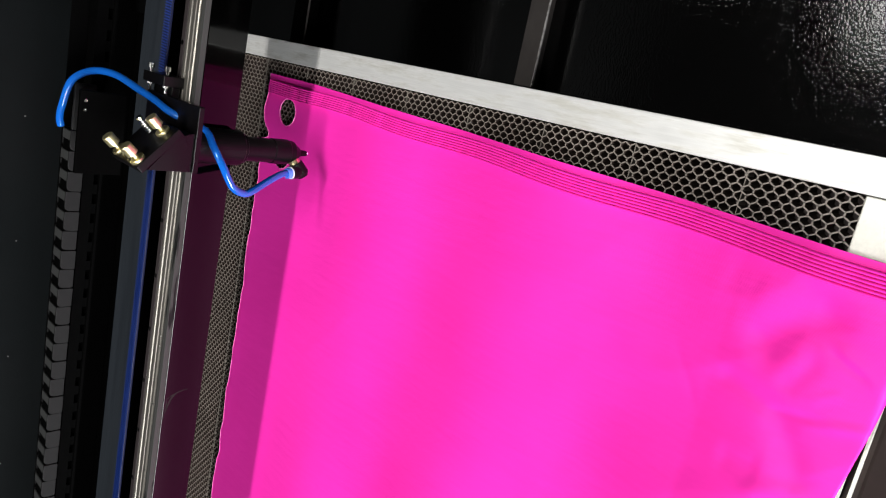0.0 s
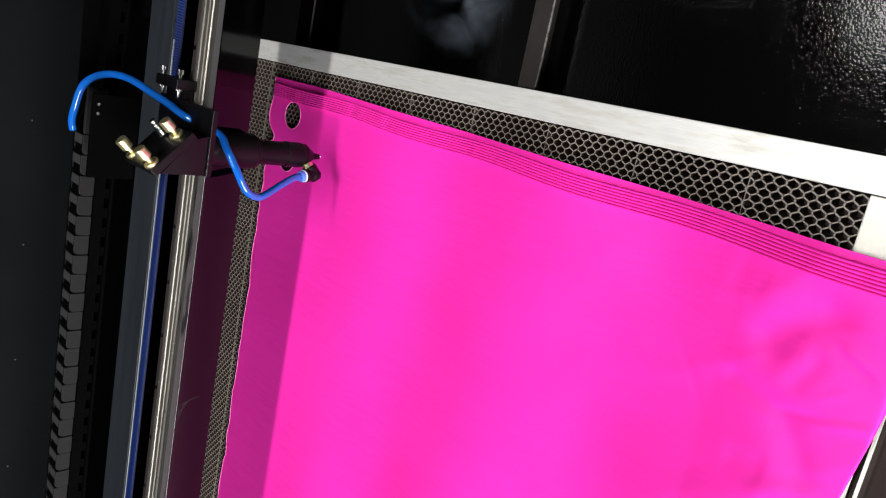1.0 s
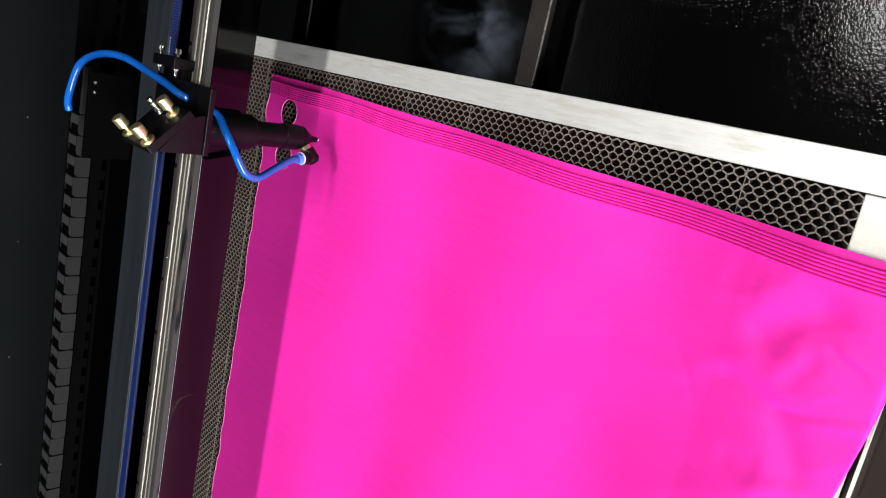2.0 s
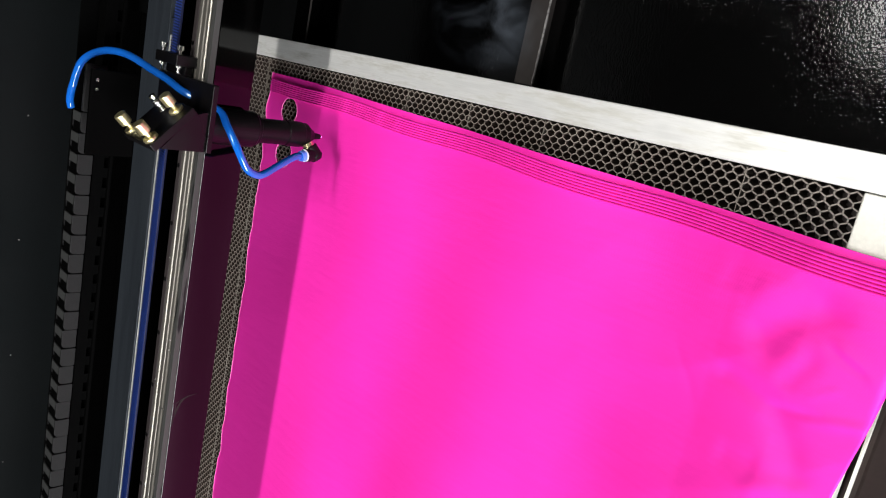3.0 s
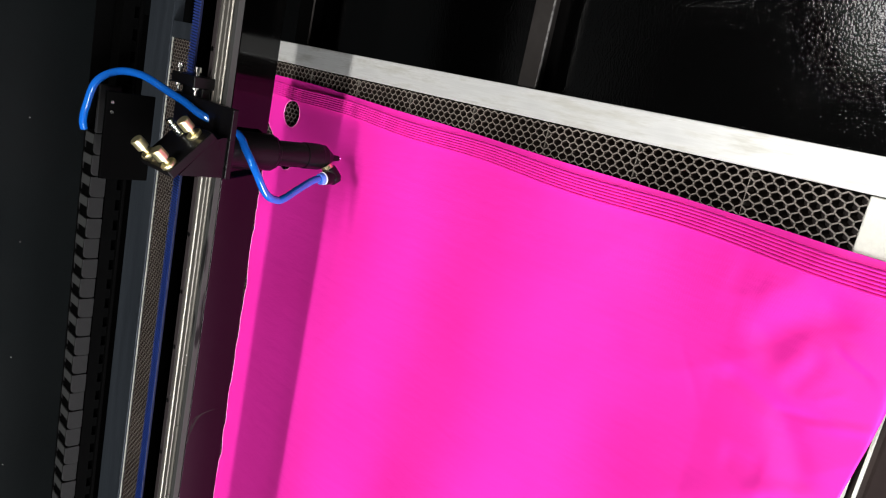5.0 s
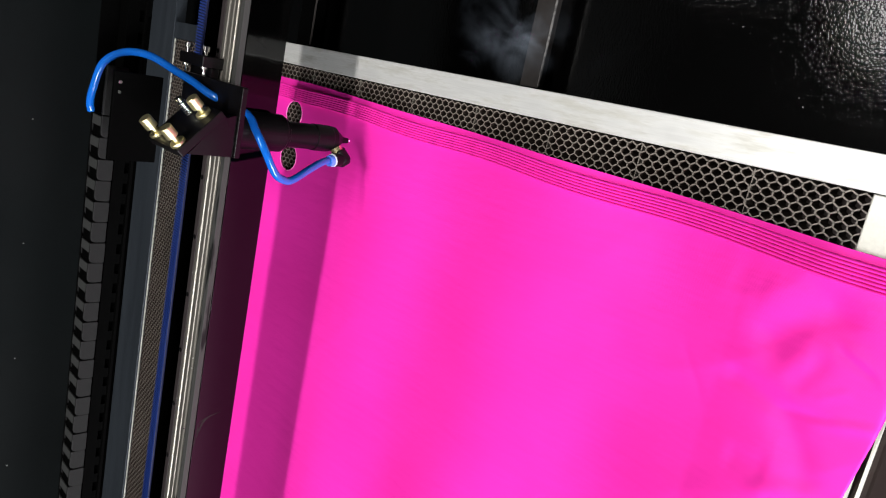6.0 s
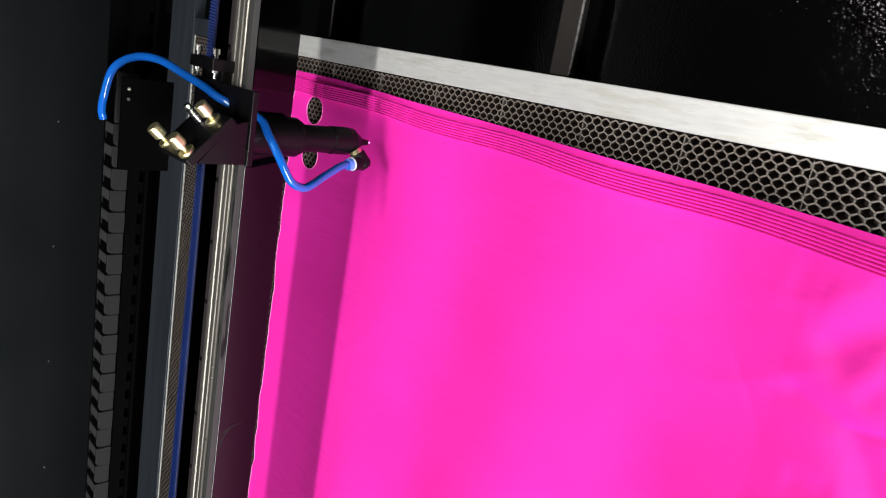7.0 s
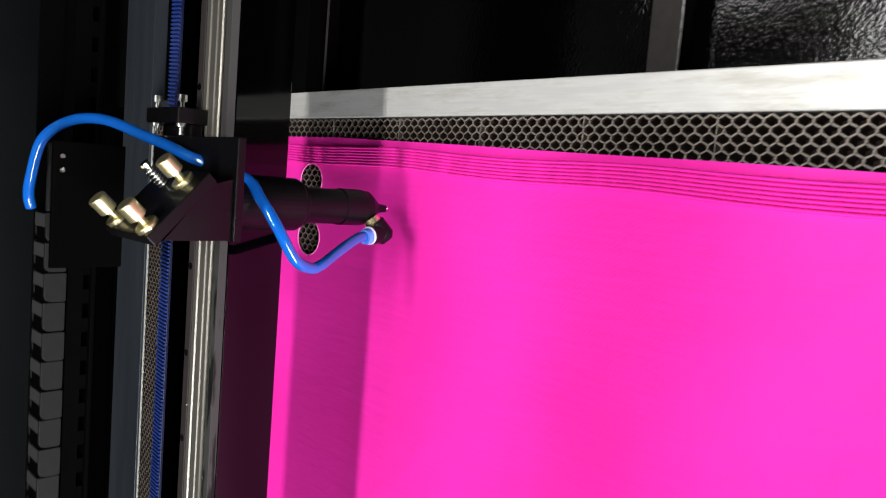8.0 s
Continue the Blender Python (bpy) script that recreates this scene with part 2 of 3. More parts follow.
def prism(outline, axis, lo, hi):
    """A slab: the outline (pairs in the plane across the axis) drawn out from lo to hi. axis 0: (y, z), 1: (x, z), 2: (x, y)."""
    bm = bmesh.new()

    def at(q, h):
        c = list(q)
        c.insert(axis, h)
        return bm.verts.new(c)

    a, b = [at(q, lo) for q in outline], [at(q, hi) for q in outline]
    bm.faces.new(a)
    bm.faces.new(list(reversed(b)))
    n = len(outline)
    for i in range(n):
        bm.faces.new((a[i], b[i], b[(i + 1) % n], a[(i + 1) % n]))
    bmesh.ops.recalc_face_normals(bm, faces=bm.faces[:])
    return bm


# ---- the room, unseen and closed round the machine ----
def shell():
    x0, x1, y0, y1, z0, z1 = -2.6, 2.4, -1.9, 2.4, -0.72, 2.1
    w = 0.08
    solo("floor", solid(x0, x1, y0, y1, z0 - w, z0), FLOOR, "grey concrete workshop floor", "floor", "structure")
    solo("ceiling", solid(x0, x1, y0, y1, z1, z1 + w), CEILING, "dark grey painted workshop ceiling", "ceiling", "structure")
    solo("wall_north", solid(x0, x1, y1, y1 + w, z0, z1), WALLS, "grey painted workshop wall", "wall", "structure")
    # the operator's side, with an opening added for the fill light
    a, b, c, d = (q / K for q in FILL_SPAN)
    bm = bmesh.new()
    box(bm, x0, a, y0 - w, y0, z0, z1)
    box(bm, b, x1, y0 - w, y0, z0, z1)
    box(bm, a, b, y0 - w, y0, z0, c)
    box(bm, a, b, y0 - w, y0, d, z1)
    solo("wall_south", bm, WALLS, "grey painted workshop wall with an opening added for fill light", "wall", "structure")
    # unseen frame added round the fill light
    fill_frame = thing("fill_opening_1", ((a + b) / 2, y0 - w, c), "unseen opening added for fill light, with a grey frame", "window", "", "structure")
    for q in (a, (a + b) / 2 - 0.02, b - 0.04):
        part("fill_opening_post", solid(q, q + 0.04, y0 - w, y0 - w + 0.03, c, d, 0.002), CEILING, fill_frame)
    for q in (c, d - 0.04):
        part("fill_opening_rail", solid(a, b, y0 - w - 0.03, y0 - w - 0.001, q, q + 0.04, 0.002), CEILING, fill_frame)
    solo("wall_west", solid(x0 - w, x0, y0, y1, z0, z1), WALLS, "grey painted workshop wall", "wall", "structure")
    solo("wall_east", solid(x1, x1 + w, y0, y1, z0, z1), WALLS, "grey painted workshop wall", "wall", "structure")
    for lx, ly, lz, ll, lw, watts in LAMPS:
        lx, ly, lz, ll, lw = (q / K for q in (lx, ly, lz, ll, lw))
        fit = thing("ceiling_lamp", (lx, ly, z1), "unseen ceiling lamp, placed from shadow and highlights", "lamp", "ceiling lamps")
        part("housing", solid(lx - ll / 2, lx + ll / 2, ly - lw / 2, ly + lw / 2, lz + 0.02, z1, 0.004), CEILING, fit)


# ---- the machine's body ----
def machine_body():
    # black textured side deck, its grey ribs, the back panel and the cabinet below
    solo("side_deck", solid(0.019, 0.75, -0.60, 0.75, -0.045, -0.030, 0.001), POWDER, "black textured powder-coated side deck of the machine", "machine panel", "structure")
    for y0, y1 in ((0.0278, 0.0435), (0.3039, 0.326)):
        bm = solid(0.0195, 0.70, y0, y1, -0.0140, -0.0120, 0.0004)
        box(bm, 0.0195, 0.70, y0 + 0.009, y1 - 0.003, -0.0300, -0.0141)
        near = y0 < 0.1
        rib = solo("deck_rib", bm, RIB if near else MATT, "worn dark grey steel rib across the black side deck" if near else "black steel rib with a thin bare edge on the side deck", "rib", "structure", "deck ribs")
        # paint chipped off the edge towards the operator
        if not near:
            part("bare_edge", solid(0.0205, 0.70, y0 - 0.0004, y0 + 0.0001, -0.0135, -0.0118), RIB, rib, "thin bare metal edge")
        else:
            bm = bmesh.new()
            x = 0.021
            while x < 0.30:
                l = random.uniform(0.0004, 0.0016)
                w = random.uniform(-0.0001, 0.0004)
                box(bm, x, x + l, y0 - 0.0003, y0 + w, -0.0135, -0.01185)
                x += l + random.choice((0.0, 0.0, 0.0002, 0.0006))
            part("bare_edge", bm, SCREW_DULL, rib, "chipped bare metal edge")
    # carried up out of view to darken reflections in the black surfaces
    panel = solo("back_panel", solid(-1.1, 0.75, 0.78, 0.80, -0.30, 1.25, 0.002), PANEL, "blue-black painted panel with small bare screws, its unseen upper part added", "machine panel", "structure")
    for i in range(-6, 4):
        part("panel_screw", turned((-0.143 + 0.174 * i, 0.7801, 0.0790 + 0.0145 * (-0.143 + 0.174 * i) * -0.3), (0, -1, 0), [(0, 0.0011), (0.0006, 0.0010), (0.0010, 0.0005)], 10), SCREW_DULL, panel, "small bare screw head")
    solo("cabinet", solid(-1.1, 0.75, -0.60, 0.80, -0.72, -0.055, 0.004), PANEL, "dark painted cabinet of the laser cutter", "machine cabinet", "structure")
    solo("front_apron", solid(-1.1, 0.0185, -0.60, -0.2300, -0.055, -0.012, 0.002), APRON, "dark brown front apron below the bed frame", "machine panel", "structure")


# ---- the bed ----
PITCH, ROW, WALL_H = 0.00645, 0.00385, 0.012


def foil(r0, r1, y0, y1, name):
    """Corrugated foil of six-sided cells, rows r0 to r1, as thin upright strips over a stretch of the bed."""
    verts, faces = [], []

    def strip(a, b, th):
        ax, ay = a
        bx, by = b
        dx, dy = bx - ax, by - ay
        l = math.hypot(dx, dy)
        nx, ny = -dy / l * th / 2, dx / l * th / 2
        i = len(verts)
        for qx, qy in ((ax - nx, ay - ny), (bx - nx, by - ny), (bx + nx, by + ny), (ax + nx, ay + ny)):
            verts.append((qx, qy, 0.0))
            verts.append((qx, qy, -WALL_H))
        faces.append((i, i + 2, i + 4, i + 6))
        faces.append((i, i + 1, i + 3, i + 2))
        faces.append((i + 4, i + 5, i + 7, i + 6))

    up, half = 0.00185, PITCH / 2
    for r in range(r0, r1 + 1):
        cx = r * ROW
        shift = half if r % 2 else 0.0
        m0, m1 = math.ceil((y0 - shift) / PITCH), math.ceil((y1 - shift) / PITCH) - 1
        for c in range(m0, m1 + 1):
            j, e = random.uniform(-0.00025, 0.00025), random.uniform(-0.0003, 0.0003)
            cy = c * PITCH + shift
            # the wall between two cells of a row, and the two slanting walls above it
            lo, hi, top = (cx - 0.001 + j, cy - half), (cx + 0.001 + j, cy - half), (cx + 0.001 + up, cy + e)
            strip(lo, hi, 0.0009)
            strip(hi, top, 0.0008)
            strip(top, (cx + 0.001, cy + half), 0.0008)
    me = bpy.data.meshes.new(name)
    me.from_pydata([(a * K, b * K, c * K) for a, b, c in verts], [], faces)
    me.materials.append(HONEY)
    me.materials.append(SOOT_SHADE)
    # bare top edges; cell walls darkened for soot and for the shade inside
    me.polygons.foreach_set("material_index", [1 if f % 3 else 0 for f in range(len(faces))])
    return me


def bed():
    b = thing("honeycomb_bed", (0, 0, -0.012), "grey-brown aluminium honeycomb cutting bed in strips", "cutting bed", "", "structure")
    lift = Vector((0, 0, 0.012)) * K
    for i in range(-3, 10):
        y0, y1 = 0.068 * i, 0.068 * (i + 1)
        if y0 < -0.2:
            y0 = -0.195
        y1 = min(y1, 0.5565)
        if y1 <= y0:
            continue
        x0 = -0.80 if y1 > 0.27 else -0.075
        low, near, high = math.ceil((x0 - 0.002) / ROW), -10, -1
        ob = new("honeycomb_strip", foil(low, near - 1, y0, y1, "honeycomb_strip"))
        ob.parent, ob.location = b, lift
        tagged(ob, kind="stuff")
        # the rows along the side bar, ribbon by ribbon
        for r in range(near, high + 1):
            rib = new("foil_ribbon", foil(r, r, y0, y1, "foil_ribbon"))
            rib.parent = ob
        if -0.195 < y0 < 0.5:
            part("seam", solid(x0, -0.001, y0 - 0.00015, y0 + 0.00015, -0.010, 0.0001), HONEY, b)
    solo("bed_tray", solid(-1.05, 0.0185, -0.232, 0.620, -0.05, -0.0125), TRAY, "sooty brown tray under the honeycomb", "tray", "structure")
    # matt black sheet and strip stand in for the dark of the rear gap
    solo("rear_dark_sheet", solid(-1.05, 0.75, 0.6225, 0.778, -0.0545, -0.050), MATT, "black sheet put in for the dark of the deep rear gap", "well", "structure")
    solo("rear_dark_strip", solid(-1.05, 0.75, 0.7660, 0.7785, -0.0497, -0.0120, 0.001), MATT, "black strip added low on the back panel to darken the rear gap", "machine panel", "structure")
    frame_set = thing("bed_frame", (0, 0, 0), "brushed aluminium flat-bar frame round the honeycomb bed", "bed frame", "", "structure")
    part("side_bar", solid(0.0, 0.0185, -0.232, 0.4597, -0.010, 0.002, 0.0006), ALU, frame_set, "brushed aluminium bar with smudges")
    # the side bar runs on here, its shade painted as darker metal
    part("shaded_bar_end", solid(0.0, 0.0185, 0.4600, 0.5580, -0.010, 0.002, 0.0006), SHADED_ALU, frame_set, "far end of the side bar, darkened for shade")
    part("front_bar", solid(-1.05, -0.0004, -0.2238, -0.1938, -0.010, 0.0022, 0.0006), ALU_DULL, frame_set, "pale dull aluminium bar")
    part("front_trim", solid(-1.05, -0.0004, -0.2282, -0.2266, -0.0123, -0.0095, 0.0003), ALU_DULL, frame_set, "thin pale edge trim")
    part("rear_bar", solid(-1.05, 0.70, 0.5585, 0.6220, -0.010, 0.003, 0.0006), SHADED_ALU, frame_set, "aluminium rear bar, darkened for shade")
    part("edge_strip", solid(-1.05, -0.0004, 0.5577, 0.5582, -0.0010, 0.0008), ALU_DULL, frame_set, "thin pale edge strip of the rear bar")


# ---- the cloth ----
HOLES = ((-0.0447, 0.2912, 0.0126), (-0.0850, 0.2902, 0.0128))


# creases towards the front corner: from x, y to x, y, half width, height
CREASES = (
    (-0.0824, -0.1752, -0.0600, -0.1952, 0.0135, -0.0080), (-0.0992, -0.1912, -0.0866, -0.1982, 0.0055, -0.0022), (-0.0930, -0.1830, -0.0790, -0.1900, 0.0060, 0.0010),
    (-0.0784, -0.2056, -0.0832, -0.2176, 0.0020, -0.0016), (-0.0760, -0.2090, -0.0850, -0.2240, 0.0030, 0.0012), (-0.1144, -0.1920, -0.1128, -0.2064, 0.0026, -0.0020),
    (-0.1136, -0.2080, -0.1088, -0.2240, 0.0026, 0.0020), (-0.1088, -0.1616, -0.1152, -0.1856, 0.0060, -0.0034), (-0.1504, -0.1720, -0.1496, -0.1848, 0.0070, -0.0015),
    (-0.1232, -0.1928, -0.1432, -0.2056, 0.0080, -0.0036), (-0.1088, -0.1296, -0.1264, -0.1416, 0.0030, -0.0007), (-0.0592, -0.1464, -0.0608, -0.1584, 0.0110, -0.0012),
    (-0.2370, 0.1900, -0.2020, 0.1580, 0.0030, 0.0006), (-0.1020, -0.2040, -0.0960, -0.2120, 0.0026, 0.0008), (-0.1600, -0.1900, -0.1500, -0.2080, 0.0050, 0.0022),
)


def cloth_height(x, y):
    z = 0.0012 + 0.0006 * noise.noise((x * 14, y * 9, 0.3))
    near = max(0.0, min(1.0, (0.0 - y) / 0.2))
    # stitched pleats along the hem
    hem = -0.0200 - 0.012 * max(0.0, (0.25 - y)) / 0.46 + 0.0008 * math.sin(y * 40)
    d = hem - x
    if -0.001 < d < 0.0115 and y < 0.325:
        z += 0.0026 - 0.0046 * (0.4 + 0.6 * max(0.0, min(1.0, (0.2 - y) / 0.3))) * math.exp(-(((d / 0.00185) % 1.0 - 0.5) / 0.19) ** 2) * min(1.0, (0.33 - y) / 0.03)
        # puckers pulled across the stitching
        z += 0.0011 * noise.noise((y * 150, x * 25, 9.1)) * max(0.25, min(1.0, (y + 0.05) / 0.2))
    # long soft swells and the creases towards the front corner
    z += 0.0032 * (1 + math.sin(y * 35 + x * 3 + 2.2)) * max(0.15, min(1.0, (0.26 - y) / 0.15))
    z += near * 0.0025 * noise.noise((x * 16 + y * 9, y * 14 - x * 12, 2.1))
    wet = near * max(0.0, 1 - abs(x + 0.12) / 0.2)
    ridge = 1 - abs(noise.noise((x * 17 + y * 13, (y - x) * 8, 7.7))) * 2.4
    z += wet * 0.0008 * max(0.0, ridge) ** 2
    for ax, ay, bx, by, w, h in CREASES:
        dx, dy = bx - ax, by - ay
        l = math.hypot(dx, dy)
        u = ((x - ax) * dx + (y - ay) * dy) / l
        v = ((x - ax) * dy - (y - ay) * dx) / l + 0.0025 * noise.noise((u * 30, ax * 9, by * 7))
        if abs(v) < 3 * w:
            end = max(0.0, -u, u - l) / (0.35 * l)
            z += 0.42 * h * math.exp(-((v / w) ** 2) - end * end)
    edge = max(0.0, (y - 0.30) / 0.03)
    z += 0.0006 * edge * noise.noise((x * 60, y * 30, 4.0))
    z = max(z, 0.0008) + 0.0024 * max(0.0, min(1.0, (-0.15 - y) / 0.04))
    return z - 220.0 * max(0.0, -0.2275 - y) ** 2


def cloth():
    xs = [-0.0125 - 0.00025 * i for i in range(0, 144)] + [-0.0485 - 0.0015 * i for i in range(1, 100)] + [-0.197 - 0.004 * i for i in range(1, 110)]
    ys = [0.3255 - 0.0009 * i for i in range(0, 60)]
    ys += [ys[-1] - 0.0036 * i for i in range(1, 105)]
    ys += [ys[-1] - 0.0014 * i for i in range(1, 95)]
    bm = bmesh.new()
    grid = []
    for i, x in enumerate(xs):
        line = []
        for j, y in enumerate(ys):
            # wavy cut edges
            u = (0.3255 - y) / 0.56
            yy = y + max(0.0, 1 - u * 12) * (0.0045 * noise.noise((x * 26, 1.7, 0)) + 0.0022 * noise.noise((x * 90, 5.2, 0)))
            if x > -0.075:
                yy += max(0.0, 1 - u * 12) * 0.006 * math.exp(-((x + 0.045) / 0.014) ** 2) - max(0.0, 1 - u * 12) * 0.011 * math.exp(-((x + 0.070) / 0.007) ** 2)
            # the front edge draws back from the bar away from the corner
            yy += (0.0022 + 0.0066 * max(0.0, min(1.0, (-0.085 - x) / 0.06))) * max(0.0, min(1.0, (-0.19 - y) / 0.04)) + 0.0006 * noise.noise((x * 40, 3.3, 0)) * max(0.0, min(1.0, (-0.2 - y) / 0.03))
            edge_x = -0.0135 - 0.014 * max(0.0, 0.26 - y) / 0.46
            xx = x + (edge_x + 0.0125) * max(0.0, 1 + (x + 0.0125) / 0.05)
            line.append(bm.verts.new((xx, yy, cloth_height(xx, yy))))
        grid.append(line)

    # pull the grid onto the holes' rims so that their outlines are round
    for hx, hy, hr in HOLES:
        for line in grid:
            for v in line:
                d = math.hypot(v.co.x - hx, v.co.y - hy)
                if 0.955 * hr < d < 1.045 * hr:
                    s = hr / d
                    v.co.x, v.co.y = hx + (v.co.x - hx) * s, hy + (v.co.y - hy) * s
    rim = [line[0].co + Vector((0, 0, 0.0003)) for line in grid[::3]]
    for a, b in zip(grid, grid[1:]):
        for j in range(len(ys) - 1):
            vs = (a[j], a[j + 1], b[j + 1], b[j])
            c = Vector((sum(v.co.x for v in vs) / 4, sum(v.co.y for v in vs) / 4, 0))
            if any((c.x - hx) ** 2 + (c.y - hy) ** 2 < (hr * 0.97) ** 2 for hx, hy, hr in HOLES):
                continue
            try:
                bm.faces.new(vs)
            except ValueError:
                pass
    bmesh.ops.delete(bm, geom=[v for v in bm.verts if not v.link_faces], context="VERTS")
    bmesh.ops.recalc_face_normals(bm, faces=bm.faces[:])
    ob = solo("cloth", bm, CLOTH, "bright magenta stretch cloth with pleated hem and two round cut holes", "cloth", smooth=True)
    part("cut_edge", pipe(bmesh.new(), rim, 0.00035, 6), RIM, ob, "pale fused cut edge", True)
    for hx, hy, hr in HOLES:
        ring = [(hx + hr * math.cos(a), hy + hr * math.sin(a)) for a in (i * math.tau / 48 for i in range(49))]
        part("hole_rim", pipe(bmesh.new(), [Vector((a, b, cloth_height(a, b) + 0.0002)) for a, b in ring], 0.00042, 8), RIM, ob, "pale fused rim of a cut hole", True)
    mod = ob.modifiers.new("thickness", "SOLIDIFY")
    mod.thickness, mod.offset = 0.0007, 0.0


# ---- the gantry ----
GX0, GX1 = -1.0, 0.30


def gantry():
    g = thing("gantry", (0, 0.26, 0.084), "black gloss gantry beam with a steel linear rail and blue belt", "gantry")
    part("beam", solid(GX0, GX1, 0.2366, 0.2700, 0.084, 0.1165, 0.0004), GLOSS, g)
    part("top_strip", solid(GX0, GX1, 0.2605, 0.2662, 0.1167, 0.1228, 0.0004), DARKSTEEL, g, "dark brown steel strip with screw holes")
    part("front_strip", solid(GX0, GX1, 0.2368, 0.2424, 0.1167, 0.1212, 0.0003), PATCHED, g, "grey strip beside the rail with long dark patches")
    rail = [(0.2426, 0.1167), (0.2426, 0.1195), (0.2440, 0.1203), (0.2440, 0.1212), (0.2430, 0.1219), (0.2437, 0.1226), (0.2468, 0.1226), (0.2474, 0.1216), (0.2484, 0.1216), (0.2490, 0.1225),
            (0.2538, 0.1225), (0.2544, 0.1216), (0.2554, 0.1216), (0.2560, 0.1226), (0.2595, 0.1226), (0.2603, 0.1219), (0.2595, 0.1212), (0.2595, 0.1203), (0.2603, 0.1195), (0.2603, 0.1167)]
    part("linear_rail", prism(rail, 0, GX0, GX1), STEEL, g, "ground steel linear rail with grooves")
    for i in range(-14, 8):
        x = -0.1895 + 0.0475 * i
        part("screw_hole", turned((x, 0.2638, 0.1226), (0, 0, 1), [(0, 0.0019), (0.0004, 0.0019)], 14), GLOSS, g, "black screw hole")
    # dry wipe marks on the beam's face and bright flecks beside the rail
    for run, wide in ((((-0.3060, 0.1150), (-0.2985, 0.1130), (-0.2910, 0.1100), (-0.2872, 0.1055)), 0.0007), (((-0.2925, 0.1158), (-0.2890, 0.1105), (-0.2862, 0.1030), (-0.2848, 0.0950)), 0.0004),
                      (((-0.3010, 0.1158), (-0.2960, 0.1140), (-0.2915, 0.1145)), 0.0005), (((-0.3130, 0.1160), (-0.3080, 0.1152), (-0.3020, 0.1155)), 0.0004)):
        pts = spline([(a, 0.23655, b) for a, b in run], 6)
        bm = bmesh.new()
        rows = []
        for i, c in enumerate(pts):
            w = wide * (1 - abs(2 * i / (len(pts) - 1) - 1) ** 2 * 0.9)
            rows.append([bm.verts.new((c.x + w * a, c.y - 0.00004 * (1 - abs(a)), c.z + w * a)) for a in (-1, 0, 1)])
        for p, q in zip(rows, rows[1:]):
            for k in range(2):
                bm.faces.new((p[k], p[k + 1], q[k + 1], q[k]))
        part("wipe_mark", bm, RESIDUE, g, "faint dry grey wipe mark", True)
    for x, y in ((-0.2352, 0.2424), (-0.2440, 0.2426), (-0.2784, 0.2608), (-0.2968, 0.2424), (-0.3600, 0.2426), (-0.1700, 0.2606)):
        part("metal_fleck", turned((x, y, 0.1224), (0, 0, 1), [(0, 0.0007), (0.0006, 0.0006), (0.0009, 0.0003)], 8), SCREW, g, "bright metal fleck")
    # belt channel and belt
    part("belt_channel", solid(GX0, GX1, 0.2703, 0.3105, 0.084, 0.1005, 0.0008), CHANNEL, g)
    part("channel_lip", solid(GX0, GX1, 0.3090, 0.3110, 0.1006, 0.1140, 0.0003), GLOSS, g)
    bm = bmesh.new()
    box(bm, GX0, GX1, 0.2978, 0.3078, 0.1168, 0.1185, 0.0003)
    b = part("belt", bm, BELT, g, "blue toothed drive belt")
    bm = bmesh.new()
    n = int((GX1 - GX0) / 0.0022)
    for i in range(n):
        x = GX0 + 0.0022 * i
        q = [bm.verts.new(c) for c in ((x, 0.2981, 0.1186), (x + 0.0010, 0.2981, 0.1186), (x + 0.0018, 0.3075, 0.1186), (x + 0.0008, 0.3075, 0.1186))]
        h = [bm.verts.new(v.co + Vector((0.0002, 0, 0.0010))) for v in q]
        bm.faces.new(h)
        for k in range(4):
            bm.faces.new((q[k], q[(k + 1) % 4], h[(k + 1) % 4], h[k]))
    bmesh.ops.recalc_face_normals(bm, faces=bm.faces[:])
    tagged(part("belt_teeth", bm, BELT_TOOTH, b), kind="stuff")
    # slim tray under the cable chain
    part("chain_tray", solid(GX0, GX1, 0.3440, 0.3680, 0.1415, 0.1439, 0.0005), MATT, g)
    part("tray_wall", solid(GX0, GX1, 0.3682, 0.3692, 0.1415, 0.1690, 0.0003), MATT, g)
    for x in (-0.95, 0.25):
        part("tray_bracket", solid(x, x + 0.03, 0.3112, 0.3438, 0.090, 0.1439, 0.0006), ANOD, g)
        part("gantry_foot", solid(x, x + 0.03, 0.240, 0.34, 0.0005, 0.0758, 0.0010), ANOD, g)
        part("foot_block", solid(x, x + 0.03, 0.2380, 0.3100, 0.0760, 0.0838, 0.0006), ANOD, g)
    return g


# ---- the cutting head, drawn at its first place ----
HX, HY = -0.0714, 0.2265


def knob(h, foot, axis):
    a = Vector(axis).normalized()
    k = part("adjusting_knob", turned(foot, a, [(0, 0.0019), (0.0056, 0.0019), (0.0057, 0.0038), (0.0061, 0.0043), (0.0135, 0.0043), (0.0140, 0.0038)], 24), BRASS, h, "brass adjusting knob")
    part("lock_nut", turned(Vector(foot) - a * 0.001, a, [(0, 0.0050), (0.0005, 0.0054), (0.0024, 0.0054), (0.0028, 0.0050)], 24), BRASS, k, "brass lock nut")


